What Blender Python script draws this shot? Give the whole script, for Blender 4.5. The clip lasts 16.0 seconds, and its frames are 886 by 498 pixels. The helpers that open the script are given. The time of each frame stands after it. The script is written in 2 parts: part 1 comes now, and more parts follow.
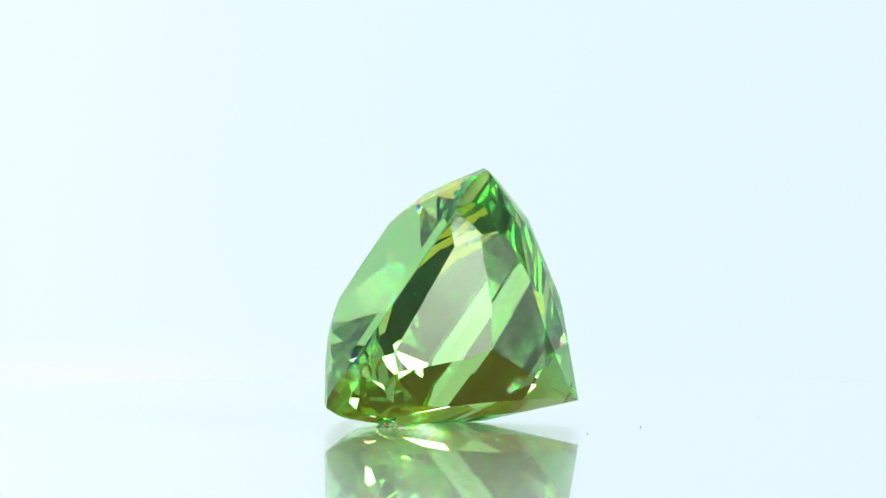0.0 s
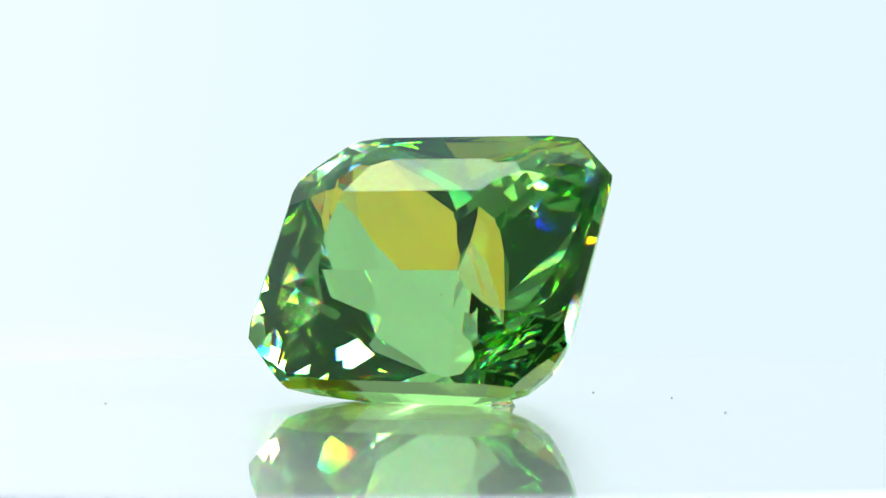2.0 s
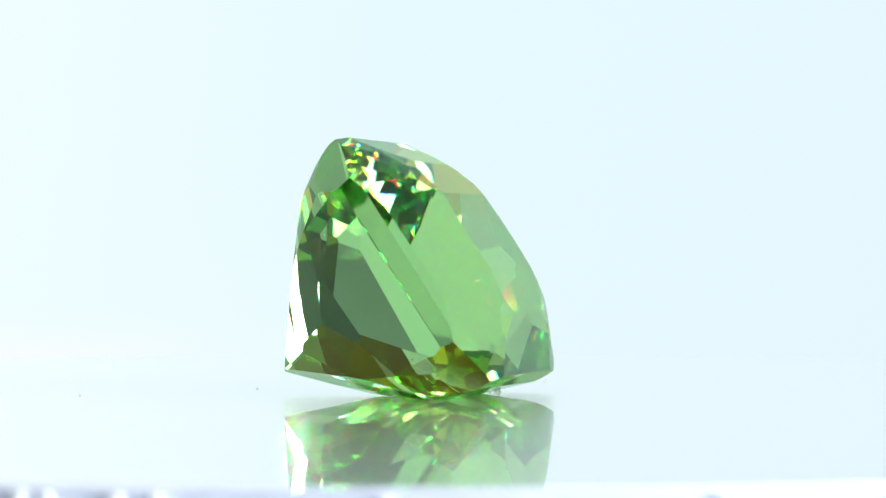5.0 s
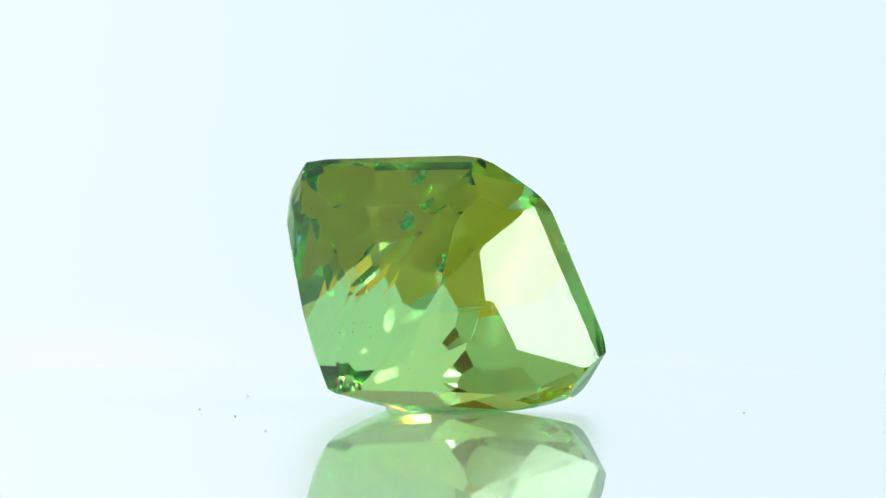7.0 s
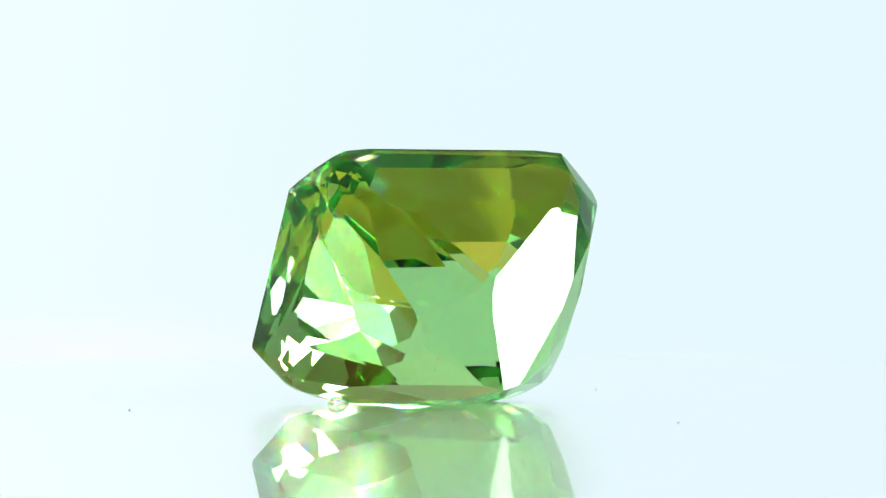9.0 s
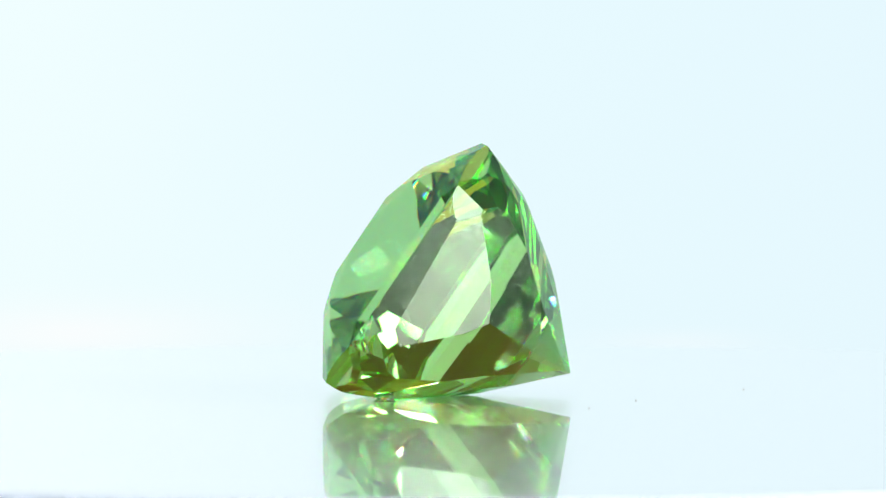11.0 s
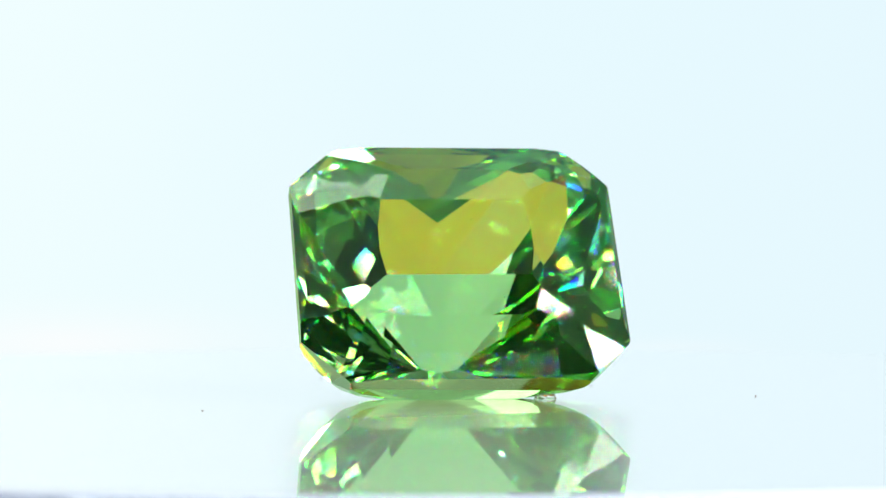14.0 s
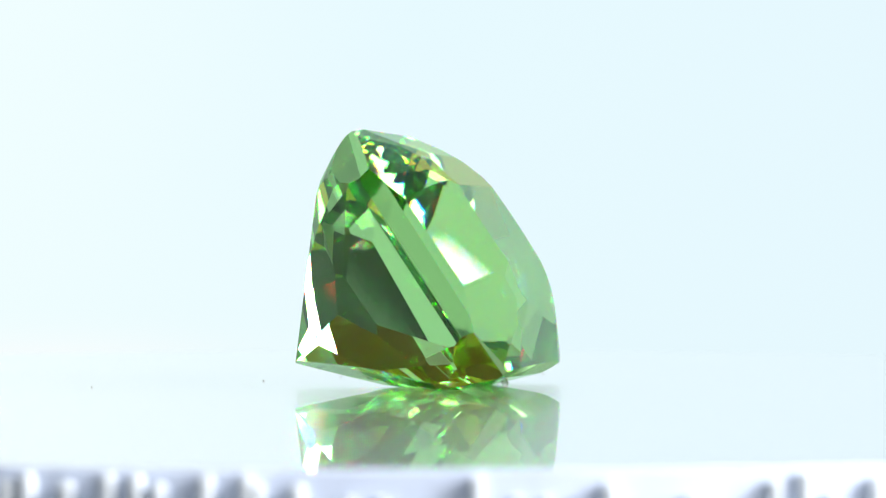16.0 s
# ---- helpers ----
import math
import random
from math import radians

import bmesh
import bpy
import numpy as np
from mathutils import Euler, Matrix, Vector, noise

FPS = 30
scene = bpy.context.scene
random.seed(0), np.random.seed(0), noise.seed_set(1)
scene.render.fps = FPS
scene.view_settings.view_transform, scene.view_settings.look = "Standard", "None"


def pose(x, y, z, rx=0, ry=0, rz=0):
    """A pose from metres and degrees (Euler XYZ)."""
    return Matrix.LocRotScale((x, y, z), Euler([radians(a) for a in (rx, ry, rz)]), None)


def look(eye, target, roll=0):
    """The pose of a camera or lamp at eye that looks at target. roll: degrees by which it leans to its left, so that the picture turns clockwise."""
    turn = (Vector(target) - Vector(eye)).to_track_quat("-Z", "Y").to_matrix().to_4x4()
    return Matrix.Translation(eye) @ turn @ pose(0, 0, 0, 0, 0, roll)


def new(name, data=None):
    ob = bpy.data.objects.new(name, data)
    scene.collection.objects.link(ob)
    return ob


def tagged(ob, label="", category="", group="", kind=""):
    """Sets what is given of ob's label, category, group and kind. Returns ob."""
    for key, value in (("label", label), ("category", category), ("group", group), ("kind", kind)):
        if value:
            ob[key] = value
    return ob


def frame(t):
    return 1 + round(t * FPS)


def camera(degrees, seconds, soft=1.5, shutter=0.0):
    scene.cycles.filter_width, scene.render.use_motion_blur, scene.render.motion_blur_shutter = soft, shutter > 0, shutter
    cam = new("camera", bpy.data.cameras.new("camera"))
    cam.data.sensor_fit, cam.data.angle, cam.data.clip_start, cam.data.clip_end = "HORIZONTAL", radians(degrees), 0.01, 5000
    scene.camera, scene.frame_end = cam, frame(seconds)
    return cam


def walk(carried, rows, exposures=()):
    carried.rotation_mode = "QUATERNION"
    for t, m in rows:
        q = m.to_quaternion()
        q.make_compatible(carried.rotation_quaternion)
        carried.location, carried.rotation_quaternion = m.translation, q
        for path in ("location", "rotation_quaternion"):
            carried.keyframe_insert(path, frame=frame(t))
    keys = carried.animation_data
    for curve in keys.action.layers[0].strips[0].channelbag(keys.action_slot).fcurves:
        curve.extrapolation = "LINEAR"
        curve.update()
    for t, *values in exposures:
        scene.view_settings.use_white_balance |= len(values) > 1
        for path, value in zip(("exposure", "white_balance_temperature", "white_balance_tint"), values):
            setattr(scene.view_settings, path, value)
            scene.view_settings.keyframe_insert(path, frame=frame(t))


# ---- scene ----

# ---- camera and its path ----
MM = 0.001
cam = camera(17.95, 16.0, soft=1.2)
cam.data.dof.use_dof = True
cam.data.dof.focus_distance = 0.098
cam.data.dof.aperture_fstop = 112.0

# seconds, pan and tilt in hundredths of a degree, and how much nearer than 100 mm, in per cent, and the height angle in degrees
DRIFT = [
    (0.0, 11.8, 72.6, -2.32, 0.6), (0.3, -3.0, 58.6, -0.49, 0.33), (0.5, -18.1, 49.4, 1.62, 0.15), (0.8, -43.0, 36.9, 4.51, -0.12), (1.0, -45.8, 28.9, 6.16, -0.2), (1.5, -34.8, 18.5, 5.17, 0.05),
    (2.0, -28.3, 13.5, 3.29, 0.37), (2.2, -25.3, 9.5, 2.56, 0.5), (2.8, -28.7, 4.6, 0.43, 0.8), (3.0, -28.2, 8.0, 0.85, 0.9), (3.2, -30.5, 10.0, 0.32, 0.9), (5.3, -74.1, 9.7, 0.33, 0.2),
    (5.5, -63.1, 9.9, 1.31, 0.15), (6.1, -45.7, 39.4, -1.74, 0.18), (6.4, -38.3, 46.9, -1.75, 0.27), (6.8, -24.4, 49.9, -2.04, 0.6), (7.0, -17.4, 47.8, -1.18, 0.8), (7.5, 2.5, 52.4, -0.77, 0.8),
    (8.1, 17.7, 54.0, -1.34, 0.8), (8.5, 23.8, 44.8, -0.62, 0.8), (8.7, 27.3, 41.0, -0.63, 0.8), (9.0, 26.3, 34.5, -0.73, 0.8), (9.2, 29.0, 32.4, 0.38, 0.8), (11.3, -9.7, 17.3, -2.88, 1.12),
    (11.5, -13.8, 17.3, -1.83, 1.14), (12.1, -26.6, 18.3, 1.38, 1.19), (12.5, -9.9, 23.0, 0.97, 1.22), (13.0, -11.2, 28.8, -2.1, 1.17), (13.3, -15.4, 29.0, -3.98, 1.14), (14.1, -18.1, 20.8, -2.54, 0.83),
    (14.5, -21.7, 17.2, -2.03, 0.53), (15.0, -30.1, 6.8, -0.74, 0.15), (15.5, -32.4, -9.5, 0.08, 0.07), (16.0, -47.7, -2.6, -0.25, 0.0),
]


def camera_at(pan, tilt, near, lean):
    up = radians(lean)
    d = 0.1 * math.exp(-0.01 * near)
    eye = Vector((0, -d * math.cos(up), 0.005 + d * math.sin(up)))
    return look(eye, (0, 0, 0.005)) @ pose(0, 0, 0, tilt / 100, pan / 100, 0)


walk(cam, [(t, camera_at(a, b, c, e)) for t, a, b, c, e in DRIFT])

# ---- world and lamps ----
world = bpy.data.worlds.new("world")
world.use_nodes = True
world.node_tree.nodes["Background"].inputs[0].default_value = (0.55, 0.62, 0.7, 1)
world.node_tree.nodes["Background"].inputs[1].default_value = 0.08
scene.world = world
scene.cycles.glossy_bounces = 12
scene.cycles.transmission_bounces = 16
scene.cycles.max_bounces = 20


def area_lamp(name, eye, target, width, height, watts, colour=(1, 1, 1)):
    data = bpy.data.lights.new(name, "AREA")
    data.shape, data.size, data.size_y = "RECTANGLE", width, height
    data.energy, data.color = watts, colour
    ob = new(name, data)
    ob.matrix_world = look(eye, target)
    return ob


def aimed(name, az, el, dist, width, height, radiance, colour=(1, 1, 1)):
    """A panel lamp seen from the stone at that bearing (0: behind it, positive to the right) and height in degrees."""
    a, e = radians(az), radians(el)
    eye = Vector((math.sin(a) * math.cos(e), math.cos(a) * math.cos(e), math.sin(e))) * dist
    return area_lamp(name, eye, (0, 0, 0.005), width, height, radiance * math.pi * width * height, colour)


aimed("rear_upper_lamp", -15, 29.5, 0.30, 0.018, 0.018, 9.0)
aimed("rear_top_lamp", -7, 48.5, 0.40, 0.055, 0.025, 14.0)
# two unseen fills, added to brighten the plate and sheen the crown
aimed("overhead_fill", 0, 78, 0.42, 0.40, 0.24, 0.6, (0.80, 0.92, 1.0))
aimed("left_fill", -62, 69, 0.40, 0.20, 0.14, 4.0)
aimed("front_right_lamp", 114, 23, 0.30, 0.108, 0.122, 38.0)
aimed("front_side_lamp", 132.5, 22.5, 0.30, 0.058, 0.05, 30.0)
aimed("low_right_lamp", 97, 11, 0.30, 0.05, 0.04, 22.0)
aimed("side_right_lamp", 76, 36, 0.30, 0.035, 0.03, 18.0)
aimed("front_top_lamp", -163, 60, 0.30, 0.05, 0.035, 1.5)
aimed("low_front_lamp", 175, 14.5, 0.30, 0.055, 0.033, 14.0)
for bearing, height in ((168, 20), (160, 12), (150, 3), (138, 27), (136, 10)):
    aimed("led_lamp", bearing, height, 0.28, 0.018, 0.018, 45.0)

# ---- materials ----


def nodes_of(name):
    m = bpy.data.materials.new(name)
    m.use_nodes = True
    nt = m.node_tree
    nt.nodes.clear()
    out = nt.nodes.new("ShaderNodeOutputMaterial")
    return m, nt, out


def node(nt, kind, values=(), **settings):
    n = nt.nodes.new(kind)
    for k, v in settings.items():
        if k == "operation":
            n.operation = v
        elif k == "data_type":
            n.data_type = v
        elif k == "blend_type":
            n.blend_type = v
    for k, v in dict(values).items():
        n.inputs[k].default_value = v
    return n


def glossy_paint(name, colour, rough, spread=0.06, scale=300.0, bump=0.0, metallic=0.0, ior=1.5):
    """A paint or plastic with two scales of mottling."""
    m, nt, out = nodes_of(name)
    p = node(nt, "ShaderNodeBsdfPrincipled", {"Roughness": rough, "Metallic": metallic, "IOR": ior})
    tc = nt.nodes.new("ShaderNodeTexCoord")
    big = node(nt, "ShaderNodeTexNoise", {"Scale": scale, "Detail": 5.0})
    fine = node(nt, "ShaderNodeTexNoise", {"Scale": scale * 12, "Detail": 3.0})
    add = node(nt, "ShaderNodeMath", operation="ADD")
    ramp = nt.nodes.new("ShaderNodeValToRGB")
    ramp.color_ramp.elements[0].position, ramp.color_ramp.elements[1].position = 0.6, 1.0
    ramp.color_ramp.elements[0].color = (*[c * (1 - spread) for c in colour], 1)
    ramp.color_ramp.elements[1].color = (*[min(1, c * (1 + spread)) for c in colour], 1)
    nt.links.new(tc.outputs["Object"], big.inputs["Vector"])
    nt.links.new(tc.outputs["Object"], fine.inputs["Vector"])
    nt.links.new(big.outputs["Fac"], add.inputs[0])
    nt.links.new(fine.outputs["Fac"], add.inputs[1])
    nt.links.new(add.outputs[0], ramp.inputs[0])
    nt.links.new(ramp.outputs[0], p.inputs["Base Color"])
    if bump:
        b = node(nt, "ShaderNodeBump", {"Strength": bump, "Distance": 0.0001})
        nt.links.new(fine.outputs["Fac"], b.inputs["Height"])
        nt.links.new(b.outputs[0], p.inputs["Normal"])
    nt.links.new(p.outputs[0], out.inputs[0])
    return m


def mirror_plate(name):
    """A polished amber plate: a mirror at a low angle, with a hazy share and faint smears; from above its body shows,
    with an amber glow added.
    """
    m, nt, out = nodes_of(name)
    tc = nt.nodes.new("ShaderNodeTexCoord")
    big = node(nt, "ShaderNodeTexNoise", {"Scale": 160.0, "Detail": 4.0})
    mp = node(nt, "ShaderNodeMapRange", {1: 0.3, 2: 0.7, 3: 0.55, 4: 0.59})
    haze = node(nt, "ShaderNodeBsdfGlossy", {"Color": (0.985, 0.995, 1.0, 1), "Roughness": 0.27})
    glo = node(nt, "ShaderNodeBsdfGlossy", {"Color": (0.985, 0.99, 0.99, 1), "Roughness": 0.003})
    gloss = nt.nodes.new("ShaderNodeMixShader")
    ramp = nt.nodes.new("ShaderNodeValToRGB")
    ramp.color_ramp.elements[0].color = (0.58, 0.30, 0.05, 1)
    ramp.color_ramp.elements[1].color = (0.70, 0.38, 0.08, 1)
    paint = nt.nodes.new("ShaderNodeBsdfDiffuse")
    # no lamp inside: emission added so the plate isn't dark under the stone
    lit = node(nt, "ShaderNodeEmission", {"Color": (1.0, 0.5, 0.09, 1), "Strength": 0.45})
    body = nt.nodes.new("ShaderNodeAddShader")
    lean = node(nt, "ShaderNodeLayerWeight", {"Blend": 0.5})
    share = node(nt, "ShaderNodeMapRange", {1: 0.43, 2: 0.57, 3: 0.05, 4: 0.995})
    mix = nt.nodes.new("ShaderNodeMixShader")
    nt.links.new(tc.outputs["Object"], big.inputs["Vector"])
    nt.links.new(big.outputs["Fac"], mp.inputs[0])
    nt.links.new(big.outputs["Fac"], ramp.inputs[0])
    nt.links.new(ramp.outputs[0], paint.inputs["Color"])
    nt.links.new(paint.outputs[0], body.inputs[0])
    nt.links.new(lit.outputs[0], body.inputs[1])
    nt.links.new(mp.outputs[0], gloss.inputs[0])
    nt.links.new(haze.outputs[0], gloss.inputs[1])
    nt.links.new(glo.outputs[0], gloss.inputs[2])
    nt.links.new(lean.outputs["Facing"], share.inputs[0])
    nt.links.new(share.outputs[0], mix.inputs[0])
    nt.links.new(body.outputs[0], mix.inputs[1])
    nt.links.new(gloss.outputs[0], mix.inputs[2])
    nt.links.new(mix.outputs[0], out.inputs[0])
    return m


def gem_glass(name, colour, rough, ior):
    m, nt, out = nodes_of(name)
    g = node(nt, "ShaderNodeBsdfGlass", {"Color": (*colour, 1), "Roughness": rough, "IOR": ior})
    nt.links.new(g.outputs[0], out.inputs[0])
    return m


def polished_gem(name, body, gloss, iors):
    """A polished coloured stone: light is tinted where it enters and leaves, less where it is turned back.
    With three iors the primaries are bent a little differently."""
    m, nt, out = nodes_of(name)
    last = None
    for i, ior in enumerate(iors):
        own = [k for k in range(3) if len(iors) == 1 or k == i]
        tint = [body[k] if k in own else 0.0 for k in range(3)] + [1.0]
        sheen = [gloss[k] if k in own else 0.0 for k in range(3)] + [1.0]
        r = node(nt, "ShaderNodeBsdfRefraction", {"Color": tint, "Roughness": 0.0, "IOR": ior})
        g = node(nt, "ShaderNodeBsdfGlossy", {"Color": sheen, "Roughness": 0.0})
        f = node(nt, "ShaderNodeFresnel", {"IOR": ior})
        mix = nt.nodes.new("ShaderNodeMixShader")
        nt.links.new(f.outputs[0], mix.inputs[0])
        nt.links.new(r.outputs[0], mix.inputs[1])
        nt.links.new(g.outputs[0], mix.inputs[2])
        if last is None:
            last = mix
        else:
            add = nt.nodes.new("ShaderNodeAddShader")
            nt.links.new(last.outputs[0], add.inputs[0])
            nt.links.new(mix.outputs[0], add.inputs[1])
            last = add
    nt.links.new(last.outputs[0], out.inputs[0])
    return m


def backdrop_glow(name):
    """The glowing diffuser behind the stone: uneven light put into its colour, whiter to one side, a little bluer to
    the other.
    """
    m, nt, out = nodes_of(name)
    tc = nt.nodes.new("ShaderNodeTexCoord")
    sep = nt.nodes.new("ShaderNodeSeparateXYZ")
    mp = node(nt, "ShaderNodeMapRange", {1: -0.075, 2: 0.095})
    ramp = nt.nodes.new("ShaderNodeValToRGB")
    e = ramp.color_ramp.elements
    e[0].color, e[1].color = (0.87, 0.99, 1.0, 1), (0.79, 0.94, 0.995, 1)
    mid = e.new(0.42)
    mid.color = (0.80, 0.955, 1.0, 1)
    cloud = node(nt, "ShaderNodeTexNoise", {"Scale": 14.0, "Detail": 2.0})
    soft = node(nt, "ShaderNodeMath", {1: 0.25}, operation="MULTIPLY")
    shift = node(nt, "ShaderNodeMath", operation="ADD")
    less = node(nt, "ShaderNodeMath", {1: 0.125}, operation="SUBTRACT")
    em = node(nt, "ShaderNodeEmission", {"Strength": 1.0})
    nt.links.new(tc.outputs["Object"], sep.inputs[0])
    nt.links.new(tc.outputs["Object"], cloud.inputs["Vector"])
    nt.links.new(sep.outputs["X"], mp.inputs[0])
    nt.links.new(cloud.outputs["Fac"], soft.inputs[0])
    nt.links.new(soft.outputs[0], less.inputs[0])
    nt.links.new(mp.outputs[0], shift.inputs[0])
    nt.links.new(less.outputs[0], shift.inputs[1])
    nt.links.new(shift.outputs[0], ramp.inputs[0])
    # light painted into the colour: low warm-white patches, and the dim upper part
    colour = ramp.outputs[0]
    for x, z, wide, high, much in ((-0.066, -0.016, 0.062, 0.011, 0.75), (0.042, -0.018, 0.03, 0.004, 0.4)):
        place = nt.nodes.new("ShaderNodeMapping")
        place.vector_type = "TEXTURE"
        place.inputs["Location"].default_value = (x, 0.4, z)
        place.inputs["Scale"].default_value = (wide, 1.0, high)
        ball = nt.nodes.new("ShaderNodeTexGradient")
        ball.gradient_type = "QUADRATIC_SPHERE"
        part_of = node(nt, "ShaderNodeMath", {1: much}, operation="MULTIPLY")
        light_patch = node(nt, "ShaderNodeMix", {"Factor": 0.0}, data_type="RGBA")
        light_patch.inputs[7].default_value = (1.0, 0.985, 0.99, 1)
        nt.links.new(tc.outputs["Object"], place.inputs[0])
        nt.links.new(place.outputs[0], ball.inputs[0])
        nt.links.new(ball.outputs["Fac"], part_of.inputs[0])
        nt.links.new(part_of.outputs[0], light_patch.inputs[0])
        nt.links.new(colour, light_patch.inputs[6])
        colour = light_patch.outputs[2]
    # unseen bluish upper glow, added for grey-blue reflections on the crown
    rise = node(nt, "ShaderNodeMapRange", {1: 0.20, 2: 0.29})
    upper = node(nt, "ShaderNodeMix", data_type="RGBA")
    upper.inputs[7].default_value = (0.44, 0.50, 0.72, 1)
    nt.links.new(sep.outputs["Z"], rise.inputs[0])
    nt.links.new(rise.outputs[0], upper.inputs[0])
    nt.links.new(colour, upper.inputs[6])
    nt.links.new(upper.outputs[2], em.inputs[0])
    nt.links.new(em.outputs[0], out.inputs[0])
    return m


BODY, SHEEN = (0.598, 0.838, 0.510), (0.665, 0.865, 0.645)
GREEN = polished_gem("green_gem", BODY, SHEEN, (1.70,))
GREEN_GIRDLE = gem_glass("green_gem_girdle", (0.53, 0.74, 0.42), 0.12, 1.70)
GREEN_FIRE = polished_gem("green_gem_fire", BODY, SHEEN, (1.69, 1.70, 1.714))
CLEAR = gem_glass("clear_putty", (0.97, 0.98, 0.97), 0.03, 1.42)
ACRYLIC = glossy_paint("white_acrylic", (0.84, 0.86, 0.87), 0.1, 0.02, 90.0, ior=1.52)
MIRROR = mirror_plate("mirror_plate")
PALE = glossy_paint("pale_bluish_acrylic", (0.56, 0.63, 0.78), 0.3, 0.06, 300.0)
RIB = glossy_paint("frosted_rib", (0.62, 0.66, 0.71), 0.25, 0.06, 400.0)
FABRIC = glossy_paint("white_fabric", (0.78, 0.8, 0.8), 0.9, 0.04, 120.0, 0.3)
WALL = glossy_paint("grey_wall", (0.05, 0.055, 0.06), 0.9, 0.08, 9.0, 0.2)
DUST = glossy_paint("dust", (0.10, 0.09, 0.08), 0.9, 0.1, 4000.0)
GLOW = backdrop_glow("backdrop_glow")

# ---- mesh helpers ----


def mesh_of(name, bm, material):
    me = bpy.data.meshes.new(name)
    bm.to_mesh(me)
    bm.free()
    me.materials.append(material)
    return me


def part(name, bm, material, parent, label=""):
    ob = new(name, mesh_of(name, bm, material))
    ob.parent = parent
    return tagged(ob, label) if label else ob


def solid(name, bm, material):
    return new(name, mesh_of(name, bm, material))


def box(x0, x1, y0, y1, z0, z1, bevel=0.0):
    bm = bmesh.new()
    bmesh.ops.create_cube(bm, size=1)
    for v in bm.verts:
        v.co = Vector((x0 if v.co.x < 0 else x1, y0 if v.co.y < 0 else y1, z0 if v.co.z < 0 else z1))
    if bevel:
        bmesh.ops.bevel(bm, geom=bm.edges[:], offset=bevel, segments=2, affect="EDGES", profile=0.5)
    return bm


def lathe(profile, steps):
    """A turned body from (radius, height) pairs, closed at the axis where the radius is 0."""
    bm = bmesh.new()
    rings = []
    for r, z in profile:
        if r == 0:
            rings.append([bm.verts.new((0, 0, z))])
        else:
            rings.append([bm.verts.new((r * math.cos(2 * math.pi * i / steps), r * math.sin(2 * math.pi * i / steps), z)) for i in range(steps)])
    for a, b in zip(rings, rings[1:]):
        for i in range(steps):
            j = (i + 1) % steps
            if len(a) == 1:
                bm.faces.new((a[0], b[i], b[j]))
            elif len(b) == 1:
                bm.faces.new((a[i], b[0], a[j]))
            else:
                bm.faces.new((a[i], b[i], b[j], a[j]))
    bmesh.ops.recalc_face_normals(bm, faces=bm.faces[:])
    return bm


# ---- setting: backdrop, floor, and unseen walls added to shape the light ----
def build_setting():
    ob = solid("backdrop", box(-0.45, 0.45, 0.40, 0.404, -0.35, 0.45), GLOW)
    tagged(ob, "glowing pale cyan white backdrop, uneven light put into its colour, dimmer and bluer at the top", "backdrop", kind="structure")
    # out of view: white sides and roof added to bounce light
    for name, bm, label in (
        ("wall_left", box(-0.46, -0.452, -0.46, 0.404, -0.352, 0.45), "unseen white fabric side wall, added to bounce light into the stone"),
        ("wall_right", box(0.452, 0.46, -0.46, 0.404, -0.352, 0.45), "unseen white fabric side wall, added to bounce light into the stone"),
        ("ceiling", box(-0.46, 0.46, -0.46, 0.404, 0.452, 0.46), "unseen white fabric roof, added to bounce light into the stone"),
    ):
        tagged(solid(name, bm, FABRIC), label, "wall" if "wall" in name else "ceiling", kind="structure")
    # out of view: dark front added to keep the stone's reflections dark
    ob = solid("wall_front", box(-0.45, 0.45, -0.46, -0.452, -0.352, 0.45), WALL)
    tagged(ob, "unseen plain dark grey front wall, added for dark reflections in the stone", "wall", kind="structure")
    ob = solid("floor", box(-0.46, 0.46, -0.46, 0.404, -0.37, -0.352), WALL)
    tagged(ob, "plain grey floor below the turntable", "floor", kind="structure")


build_setting()

# ---- turntable ----
R = 0.0373
RIBS = 300


def build_turntable():
    base = tagged(new("turntable"), "glossy amber and white acrylic turntable with a ribbed rim", "turntable")
    part("plate", lathe([(0, 0), (R - 0.00055, 0), (R - 0.0012, -0.0001), (0, -0.0001)], 256), MIRROR, base, "mirror-glossy amber acrylic plate with an added amber glow")
    part("drum", lathe([(R - 0.0030, -0.00012), (R - 0.0011, -0.00012), (R - 0.00053, -0.00001), (R - 0.00045, -0.0001), (R - 0.00045, -0.012), (R - 0.0030, -0.012), (R - 0.0030, -0.00012)], 200), PALE, base, "pale bluish acrylic drum below the plate")
    part("stem", lathe([(0, -0.00012), (0.012, -0.00012), (0.012, -0.05), (0.012, -0.33), (0.05, -0.345), (0.05, -0.352), (0, -0.352)], 64), ACRYLIC, base, "white stem of the turntable")
    return base


turntable = build_turntable()

# ---- the stone ----
L2, W2, CX, CY = 6.052, 5.120, 1.721, 1.663
CORNER = math.degrees(math.atan2(CX, CY))
RC = ((L2 - CX) * CY + W2 * CX) / math.hypot(CX, CY)
GIRDLE, TABLE, CULET, KEEL = 0.05, 1.855, 7.277, 0.393
# reach and bearings of each side; crown: lower angle, its width, upper angle; pavilion: first angle, its depth, second angle
SIDES = (
    (W2, (90, 270), (34.03, 2.02, 16.50), (71.42, 2.07, 56.14)),
    (L2, (0, 180), (49.36, 0.39, 25.86), (67.23, 1.65, 56.59)),
    (RC, (CORNER, 180 - CORNER, 180 + CORNER, 360 - CORNER), (32.43, 0.97, 28.34), (82.29, 1.54, 57.12)),
)
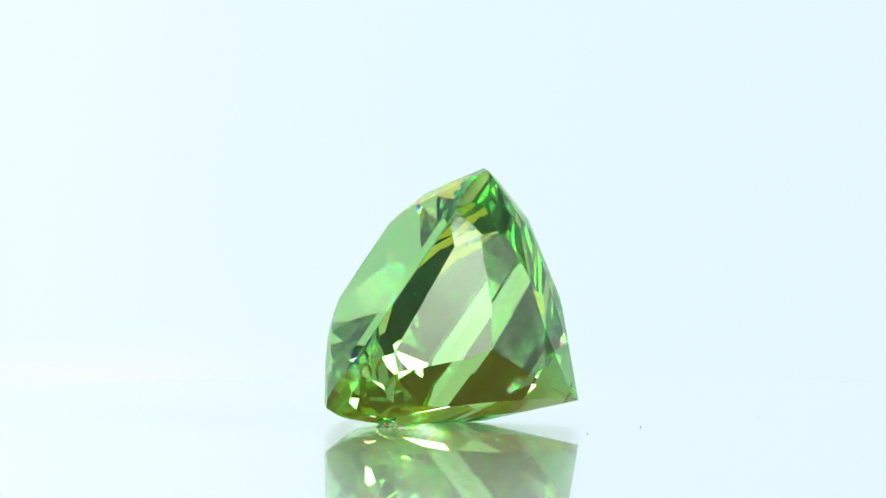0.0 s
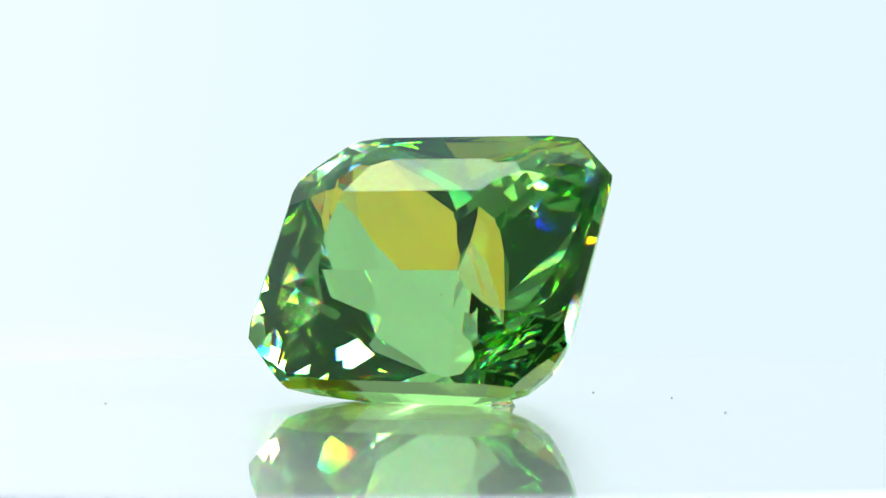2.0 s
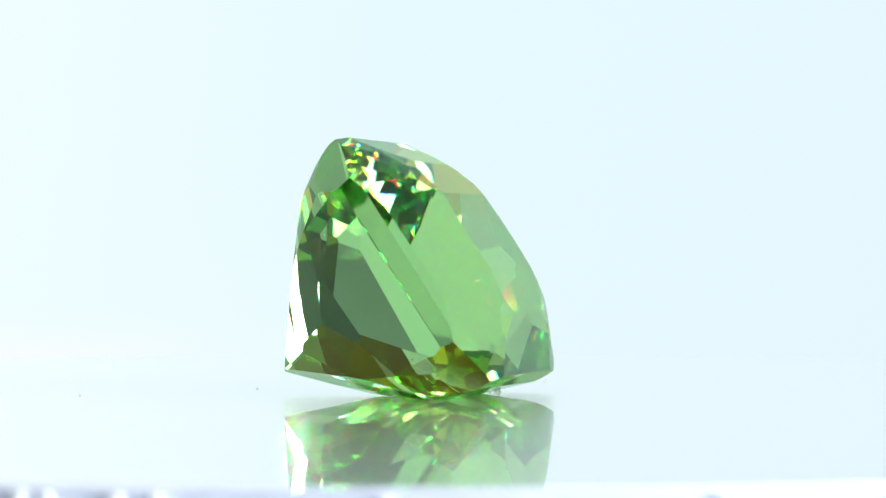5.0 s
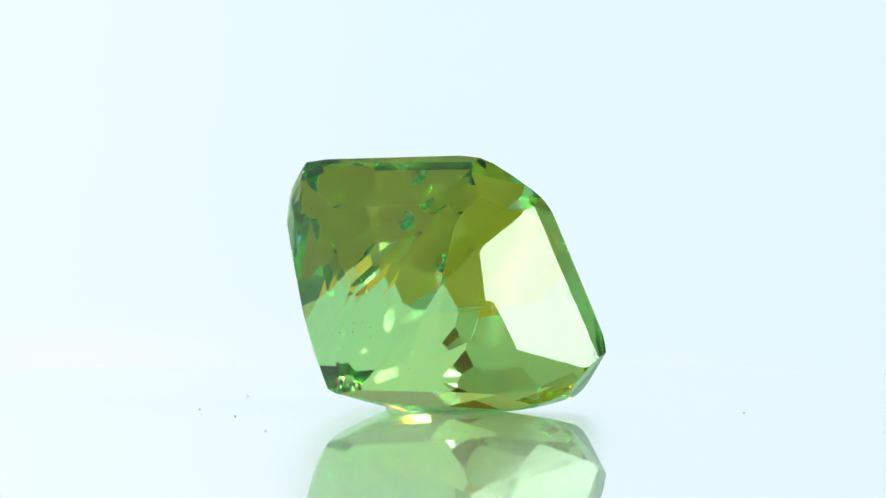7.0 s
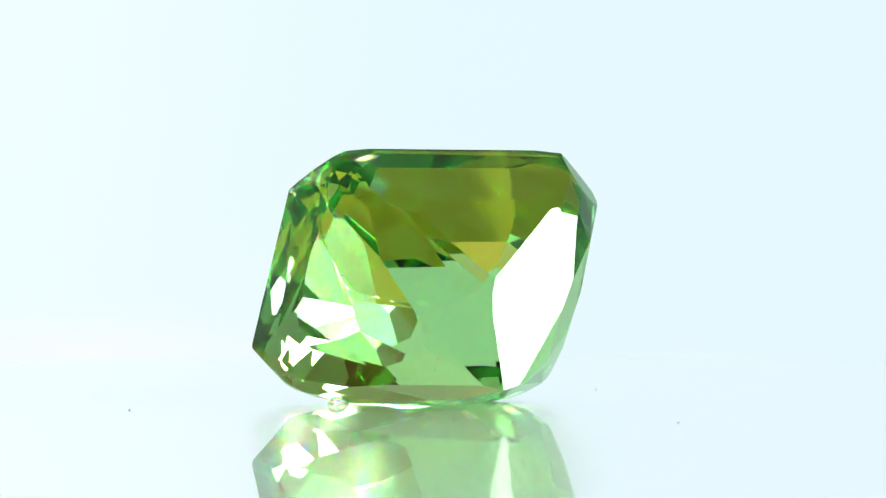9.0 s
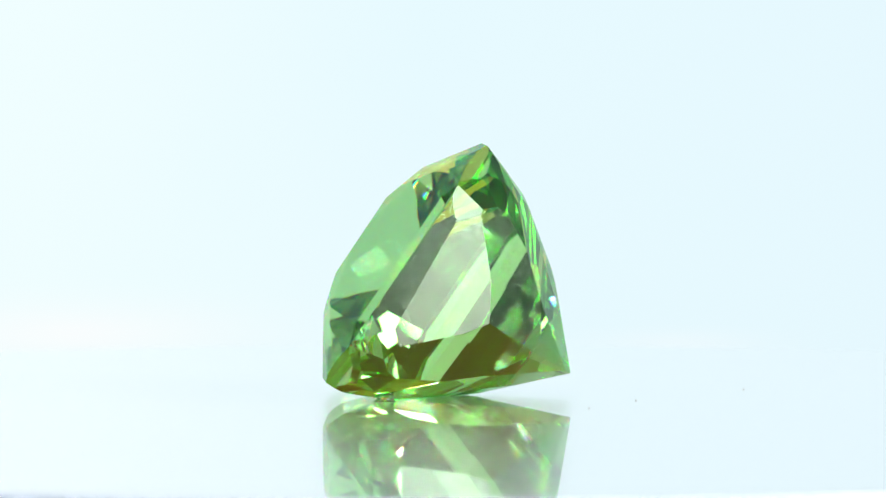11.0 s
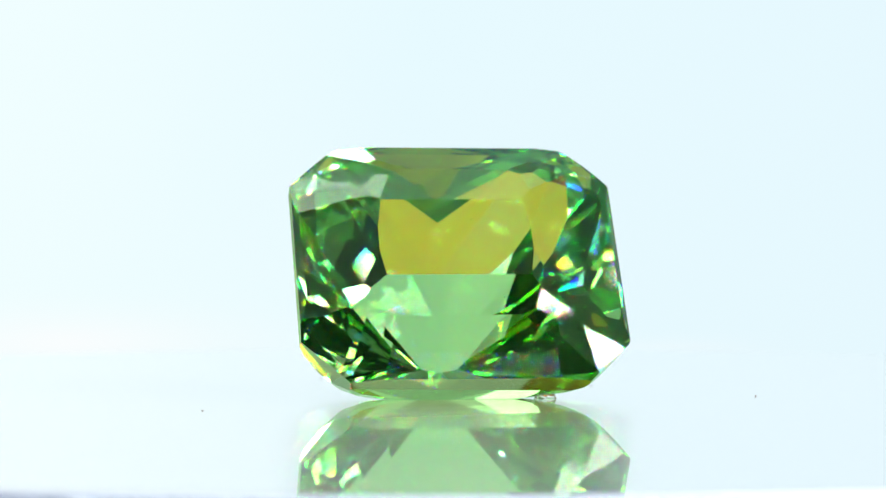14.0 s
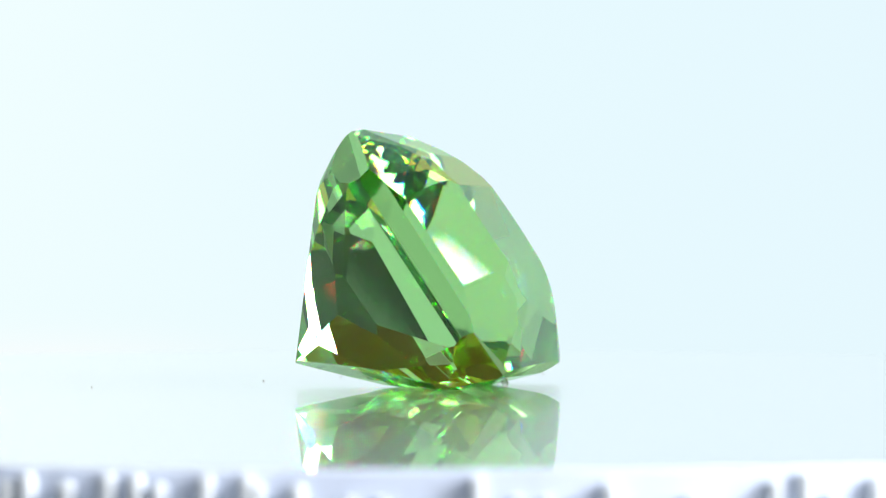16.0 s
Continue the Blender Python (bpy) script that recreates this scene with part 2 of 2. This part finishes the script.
# how far the table, and then the girdle, the two crown and the two pavilion facets of each side in turn, stand off true, in mm
OFF_TRUE = (
    0,
    -0.07, 0.03, -0.01, -0.01, -0.00,
    -0.19, 0.00, 0.01, -0.01, 0.00,
    0.25, 0.16, -0.04, 0.22, 0.02,
    -0.44, -0.15, -0.03, -0.29, -0.04,
    0.13, 0.14, 0.22, 0.16, 0.11,
    -0.00, -0.13, -0.10, -0.43, 0.00,
    -0.23, -0.17, 0.03, -0.40, 0.06,
    0.14, 0.14, 0.17, 0.11, 0.07,
)
# brilliant facets below: bearing, spread, angle, distance and depth of a point of the facet
MAINS = (
    (90, (-6, 6), 43.70, 0, CULET),
    (90, (-24, 24), 43.99, 0, CULET + 0.03),
    (90, (-14, 14), 51.50, 3.25, 4.38),
    (0, (-5, 5), 41.00, KEEL, CULET),
    (0, (-20, 20), 41.80, KEEL * 0.94, CULET + 0.02),
    (0, (-12, 12), 49.70, 3.98, 3.77),
)
# small facets that take off the edges between those: part, bearing, spread, angle, depth of cut
SHAVED = (
    ("pavilion", 90, (-38, 38), 50.0, 0.16),
    ("pavilion", 90, (-17, 17), 62.0, 0.07),
    ("pavilion", 0, (-32, 32), 50.0, 0.10),
    ("pavilion", 0, (-16, 16), 57.0, 0.10),
    ("pavilion", CORNER, (-10, 10), 68.0, 0.06),
    ("pavilion", 180 - CORNER, (-10, 10), 68.0, 0.06),
    ("pavilion", CORNER, (0,), 48.0, 0.10),
    ("pavilion", 180 - CORNER, (0,), 48.0, 0.10),
    ("pavilion", 90, (-9, 9), 49.5, 0.08),
    ("pavilion", 90, (-28, 28), 57.0, 0.10),
    ("pavilion", 0, (-9, 9), 48.5, 0.07),
    ("pavilion", 90, (-15, 15), 46.0, 0.05),
    ("pavilion", 0, (-26, 26), 61.0, 0.08),
    ("pavilion", CORNER, (-7, 7), 59.0, 0.07),
    ("pavilion", 180 - CORNER, (-7, 7), 59.0, 0.07),
    ("crown", 90, (-20, 20), 31.0, 0.12),
    ("crown", 90, (-9, 9), 25.0, 0.05),
    ("crown", 0, (-25, 25), 34.0, 0.04),
    ("crown", 0, (-9, 9), 20.0, 0.06),
    ("crown", 90, (-12, 12), 28.0, 0.05),
    ("crown", 0, (-16, 16), 33.0, 0.06),
    ("crown", CORNER, (-11, 11), 24.0, 0.05),
    ("crown", 180 - CORNER, (-11, 11), 24.0, 0.05),
    ("crown", 90, (-30, 30), 26.0, 0.05),
    ("crown", 90, (-37, 37), 29.5, 0.04),
    ("crown", 0, (-34, 34), 30.0, 0.05),
    ("crown", CORNER, (-17, 17), 29.5, 0.04),
    ("crown", 180 - CORNER, (-17, 17), 29.5, 0.04),
    ("crown", 90, (-24, 24), 21.0, 0.05),
    ("crown", 90, (-16, 16), 33.0, 0.06),
    ("crown", CORNER, (-6, 6), 30.5, 0.03),
    ("crown", 180 - CORNER, (-6, 6), 30.5, 0.03),
    ("crown", 0, (-21, 21), 27.5, 0.05),
    ("pavilion", 90, (-6, 6), 63.5, 0.10),
    ("pavilion", 0, (-6, 6), 61.5, 0.08),
    ("pavilion", CORNER, (-4, 4), 66.0, 0.07),
    ("pavilion", 180 - CORNER, (-4, 4), 66.0, 0.07),
    ("pavilion", 90, (-22, 22), 53.0, 0.06),
    ("pavilion", 90, (-11, 11), 66.0, 0.06),
    ("pavilion", 90, (-32, 32), 65.0, 0.06),
    ("pavilion", 90, (-46, 46), 58.0, 0.06),
    ("pavilion", 0, (-40, 40), 58.0, 0.06),
    ("pavilion", CORNER, (-20, 20), 61.0, 0.05),
    ("pavilion", 180 - CORNER, (-20, 20), 61.0, 0.05),
)


def facet_planes():
    """(part, normal, distance) of every facet, in mm, girdle in the xy plane and the table up."""
    planes = [("table", Vector((0, 0, 1)), TABLE)]
    rng = random.Random(21)

    def cut(where, az, angle, rho, height):
        a, s = radians(az), 1 if where == "crown" else -1
        t = radians(angle)
        if angle != SIDES[0][3][2]:
            a, t = a + radians(rng.uniform(-0.6, 0.6)), t + radians(rng.uniform(-0.4, 0.4))
        n = Vector((math.cos(a) * math.sin(t), math.sin(a) * math.sin(t), s * math.cos(t)))
        planes.append((where, n, n.dot(Vector((rho * math.cos(a), rho * math.sin(a), s * height)))))

    for r, bearings, (c1, wide, c2), (p1, deep, p2) in SIDES:
        for az in bearings:
            a = radians(az)
            planes.append(("girdle", Vector((math.cos(a), math.sin(a), 0)), r))
            cut("crown", az, c1, r, GIRDLE)
            cut("crown", az, c2, r - wide, GIRDLE + wide * math.tan(radians(c1)))
            cut("pavilion", az, p1, r, GIRDLE)
            cut("pavilion", az, p2, r - deep / math.tan(radians(p1)), GIRDLE + deep)
    for az, spread, angle, rho, depth in MAINS:
        for turn in (0, 180):
            for d in spread:
                cut("pavilion", az + turn + d, angle, rho, depth)
    for i, off in enumerate(OFF_TRUE):
        planes[i] = (*planes[i][:2], planes[i][2] + off)
    return planes


def take_off(bm, n, d):
    """Grind the body down to the plane n.x = d."""
    geom = bm.verts[:] + bm.edges[:] + bm.faces[:]
    res = bmesh.ops.bisect_plane(bm, geom=geom, dist=1e-5, plane_co=n * d, plane_no=n, clear_outer=True)
    edges = [g for g in res["geom_cut"] if isinstance(g, bmesh.types.BMEdge)]
    if len(edges) > 2:
        bmesh.ops.contextual_create(bm, geom=edges)


def build_stone():
    bm = bmesh.new()
    bmesh.ops.create_cube(bm, size=40)
    planes = facet_planes()
    for _, n, d in planes:
        take_off(bm, n, d)
    for where, az, spread, angle, shave in SHAVED:
        for turn in (0, 180):
            for d in spread:
                a, t, up = radians(az + turn + d), radians(angle), 1 if where == "crown" else -1
                n = Vector((math.cos(a) * math.sin(t), math.sin(a) * math.sin(t), up * math.cos(t)))
                take_off(bm, n, max(n.dot(v.co) for v in bm.verts) - shave)
    bmesh.ops.remove_doubles(bm, verts=bm.verts[:], dist=0.004)
    bmesh.ops.dissolve_degenerate(bm, edges=bm.edges[:], dist=0.002)
    bmesh.ops.recalc_face_normals(bm, faces=bm.faces[:])
    for v in bm.verts:
        v.co *= MM
    stone = tagged(new("gemstone"), "transparent green rectangular faceted gemstone lying on its pavilion", "gemstone")
    bm.normal_update()
    for name, low, high in (("table_facet", 0.99, 2), ("crown", 0.2, 0.99), ("girdle", -0.1, 0.1), ("pavilion", -2, -0.1)):
        piece = bm.copy()
        drop = [f for f in piece.faces if not low <= f.normal.z < high]
        bmesh.ops.delete(piece, geom=drop, context="FACES")
        part(name, piece, {"girdle": GREEN_GIRDLE, "pavilion": GREEN}.get(name, GREEN_FIRE), stone)
    rng = random.Random(5)
    speck = bmesh.new()
    bmesh.ops.create_icosphere(speck, subdivisions=1, radius=0.00003)
    shape = mesh_of("inclusion", speck, DUST)
    for _ in range(7):
        ob = new("inclusion", shape)
        ob.parent = stone
        ob.matrix_local = pose(rng.uniform(-3.2, 3.2) * MM, rng.uniform(-2.6, 2.6) * MM, rng.uniform(-2.8, 1.0) * MM, rng.uniform(0, 90), rng.uniform(0, 90))
    low = min((math.sin(radians(TILT)) * v.co.y + math.cos(radians(TILT)) * v.co.z) for v in bm.verts)
    bm.free()
    return stone, -low


TILT, YAW, RATE = 56.140, -92.419, 32.976
stone, LIFT = build_stone()

# ---- ribs of the rim ----


def build_ribs():
    rng = random.Random(4)
    shapes = []
    for h in (0.00012, 0.0003, 0.0006, 0.001):
        bm = box(-0.00015, 0.00015, 0.0, 0.0005, -0.0115, -0.00002 - h, 0.00011)
        shapes.append(mesh_of("rib", bm, RIB))
    for i in range(RIBS):
        a = 2 * math.pi * (i + rng.uniform(-0.38, 0.38)) / RIBS
        ob = new("rib", rng.choice(shapes))
        ob.parent = turntable
        ob.matrix_local = Matrix.Rotation(a, 4, "Z") @ pose(0, -R, 0)


build_ribs()


def build_dust():
    rng = random.Random(9)
    bm = bmesh.new()
    for x, y in ((7.0, 5.0), (11.6, -2.0), (-2.8, 11.4), (3.2, 6.9), (-9.0, -6.5)):
        bits = bmesh.ops.create_icosphere(bm, subdivisions=1, radius=0.00003)["verts"]
        for v in bits:
            v.co = v.co * rng.uniform(0.7, 1.3)
            v.co = Vector((v.co.x * 1.6 + x * MM, v.co.y + y * MM, v.co.z * 0.6 + 0.00002))
    return tagged(solid("dust", bm, DUST), "a few dark specks of dust on the plate", "dust", kind="stuff")


dust = build_dust()


def build_putty():
    """The small clear dab that keeps the stone from rolling."""
    bm = lathe([(0, 0.55), (0.16, 0.53), (0.27, 0.42), (0.29, 0.25), (0.34, 0.08), (0.40, 0.0), (0, 0.0)], 20)
    rng = random.Random(3)
    for v in bm.verts:
        v.co = Vector((v.co.x * rng.uniform(0.9, 1.1), v.co.y * rng.uniform(0.9, 1.1), v.co.z)) * MM
    return tagged(solid("putty", bm, CLEAR), "small clear dab of putty between stone and plate", "putty")


putty = build_putty()


def motions():
    times = [i * 0.5 for i in range(33)]
    lie = pose(0.324 * MM, -1.324 * MM, LIFT + 0.00001, TILT, 0, 0)
    walk(turntable, [(t, pose(0, 0, 0, 0, 0, YAW + RATE * t)) for t in times])
    walk(dust, [(t, pose(0, 0, 0, 0, 0, YAW + RATE * t)) for t in times])
    walk(putty, [(t, pose(0, 0, 0, 0, 0, YAW + RATE * t) @ pose(3.75 * MM, -2.0 * MM, 0.00001)) for t in times])
    walk(stone, [(t, pose(0, 0, 0, 0, 0, YAW + RATE * t) @ lie) for t in times])


motions()
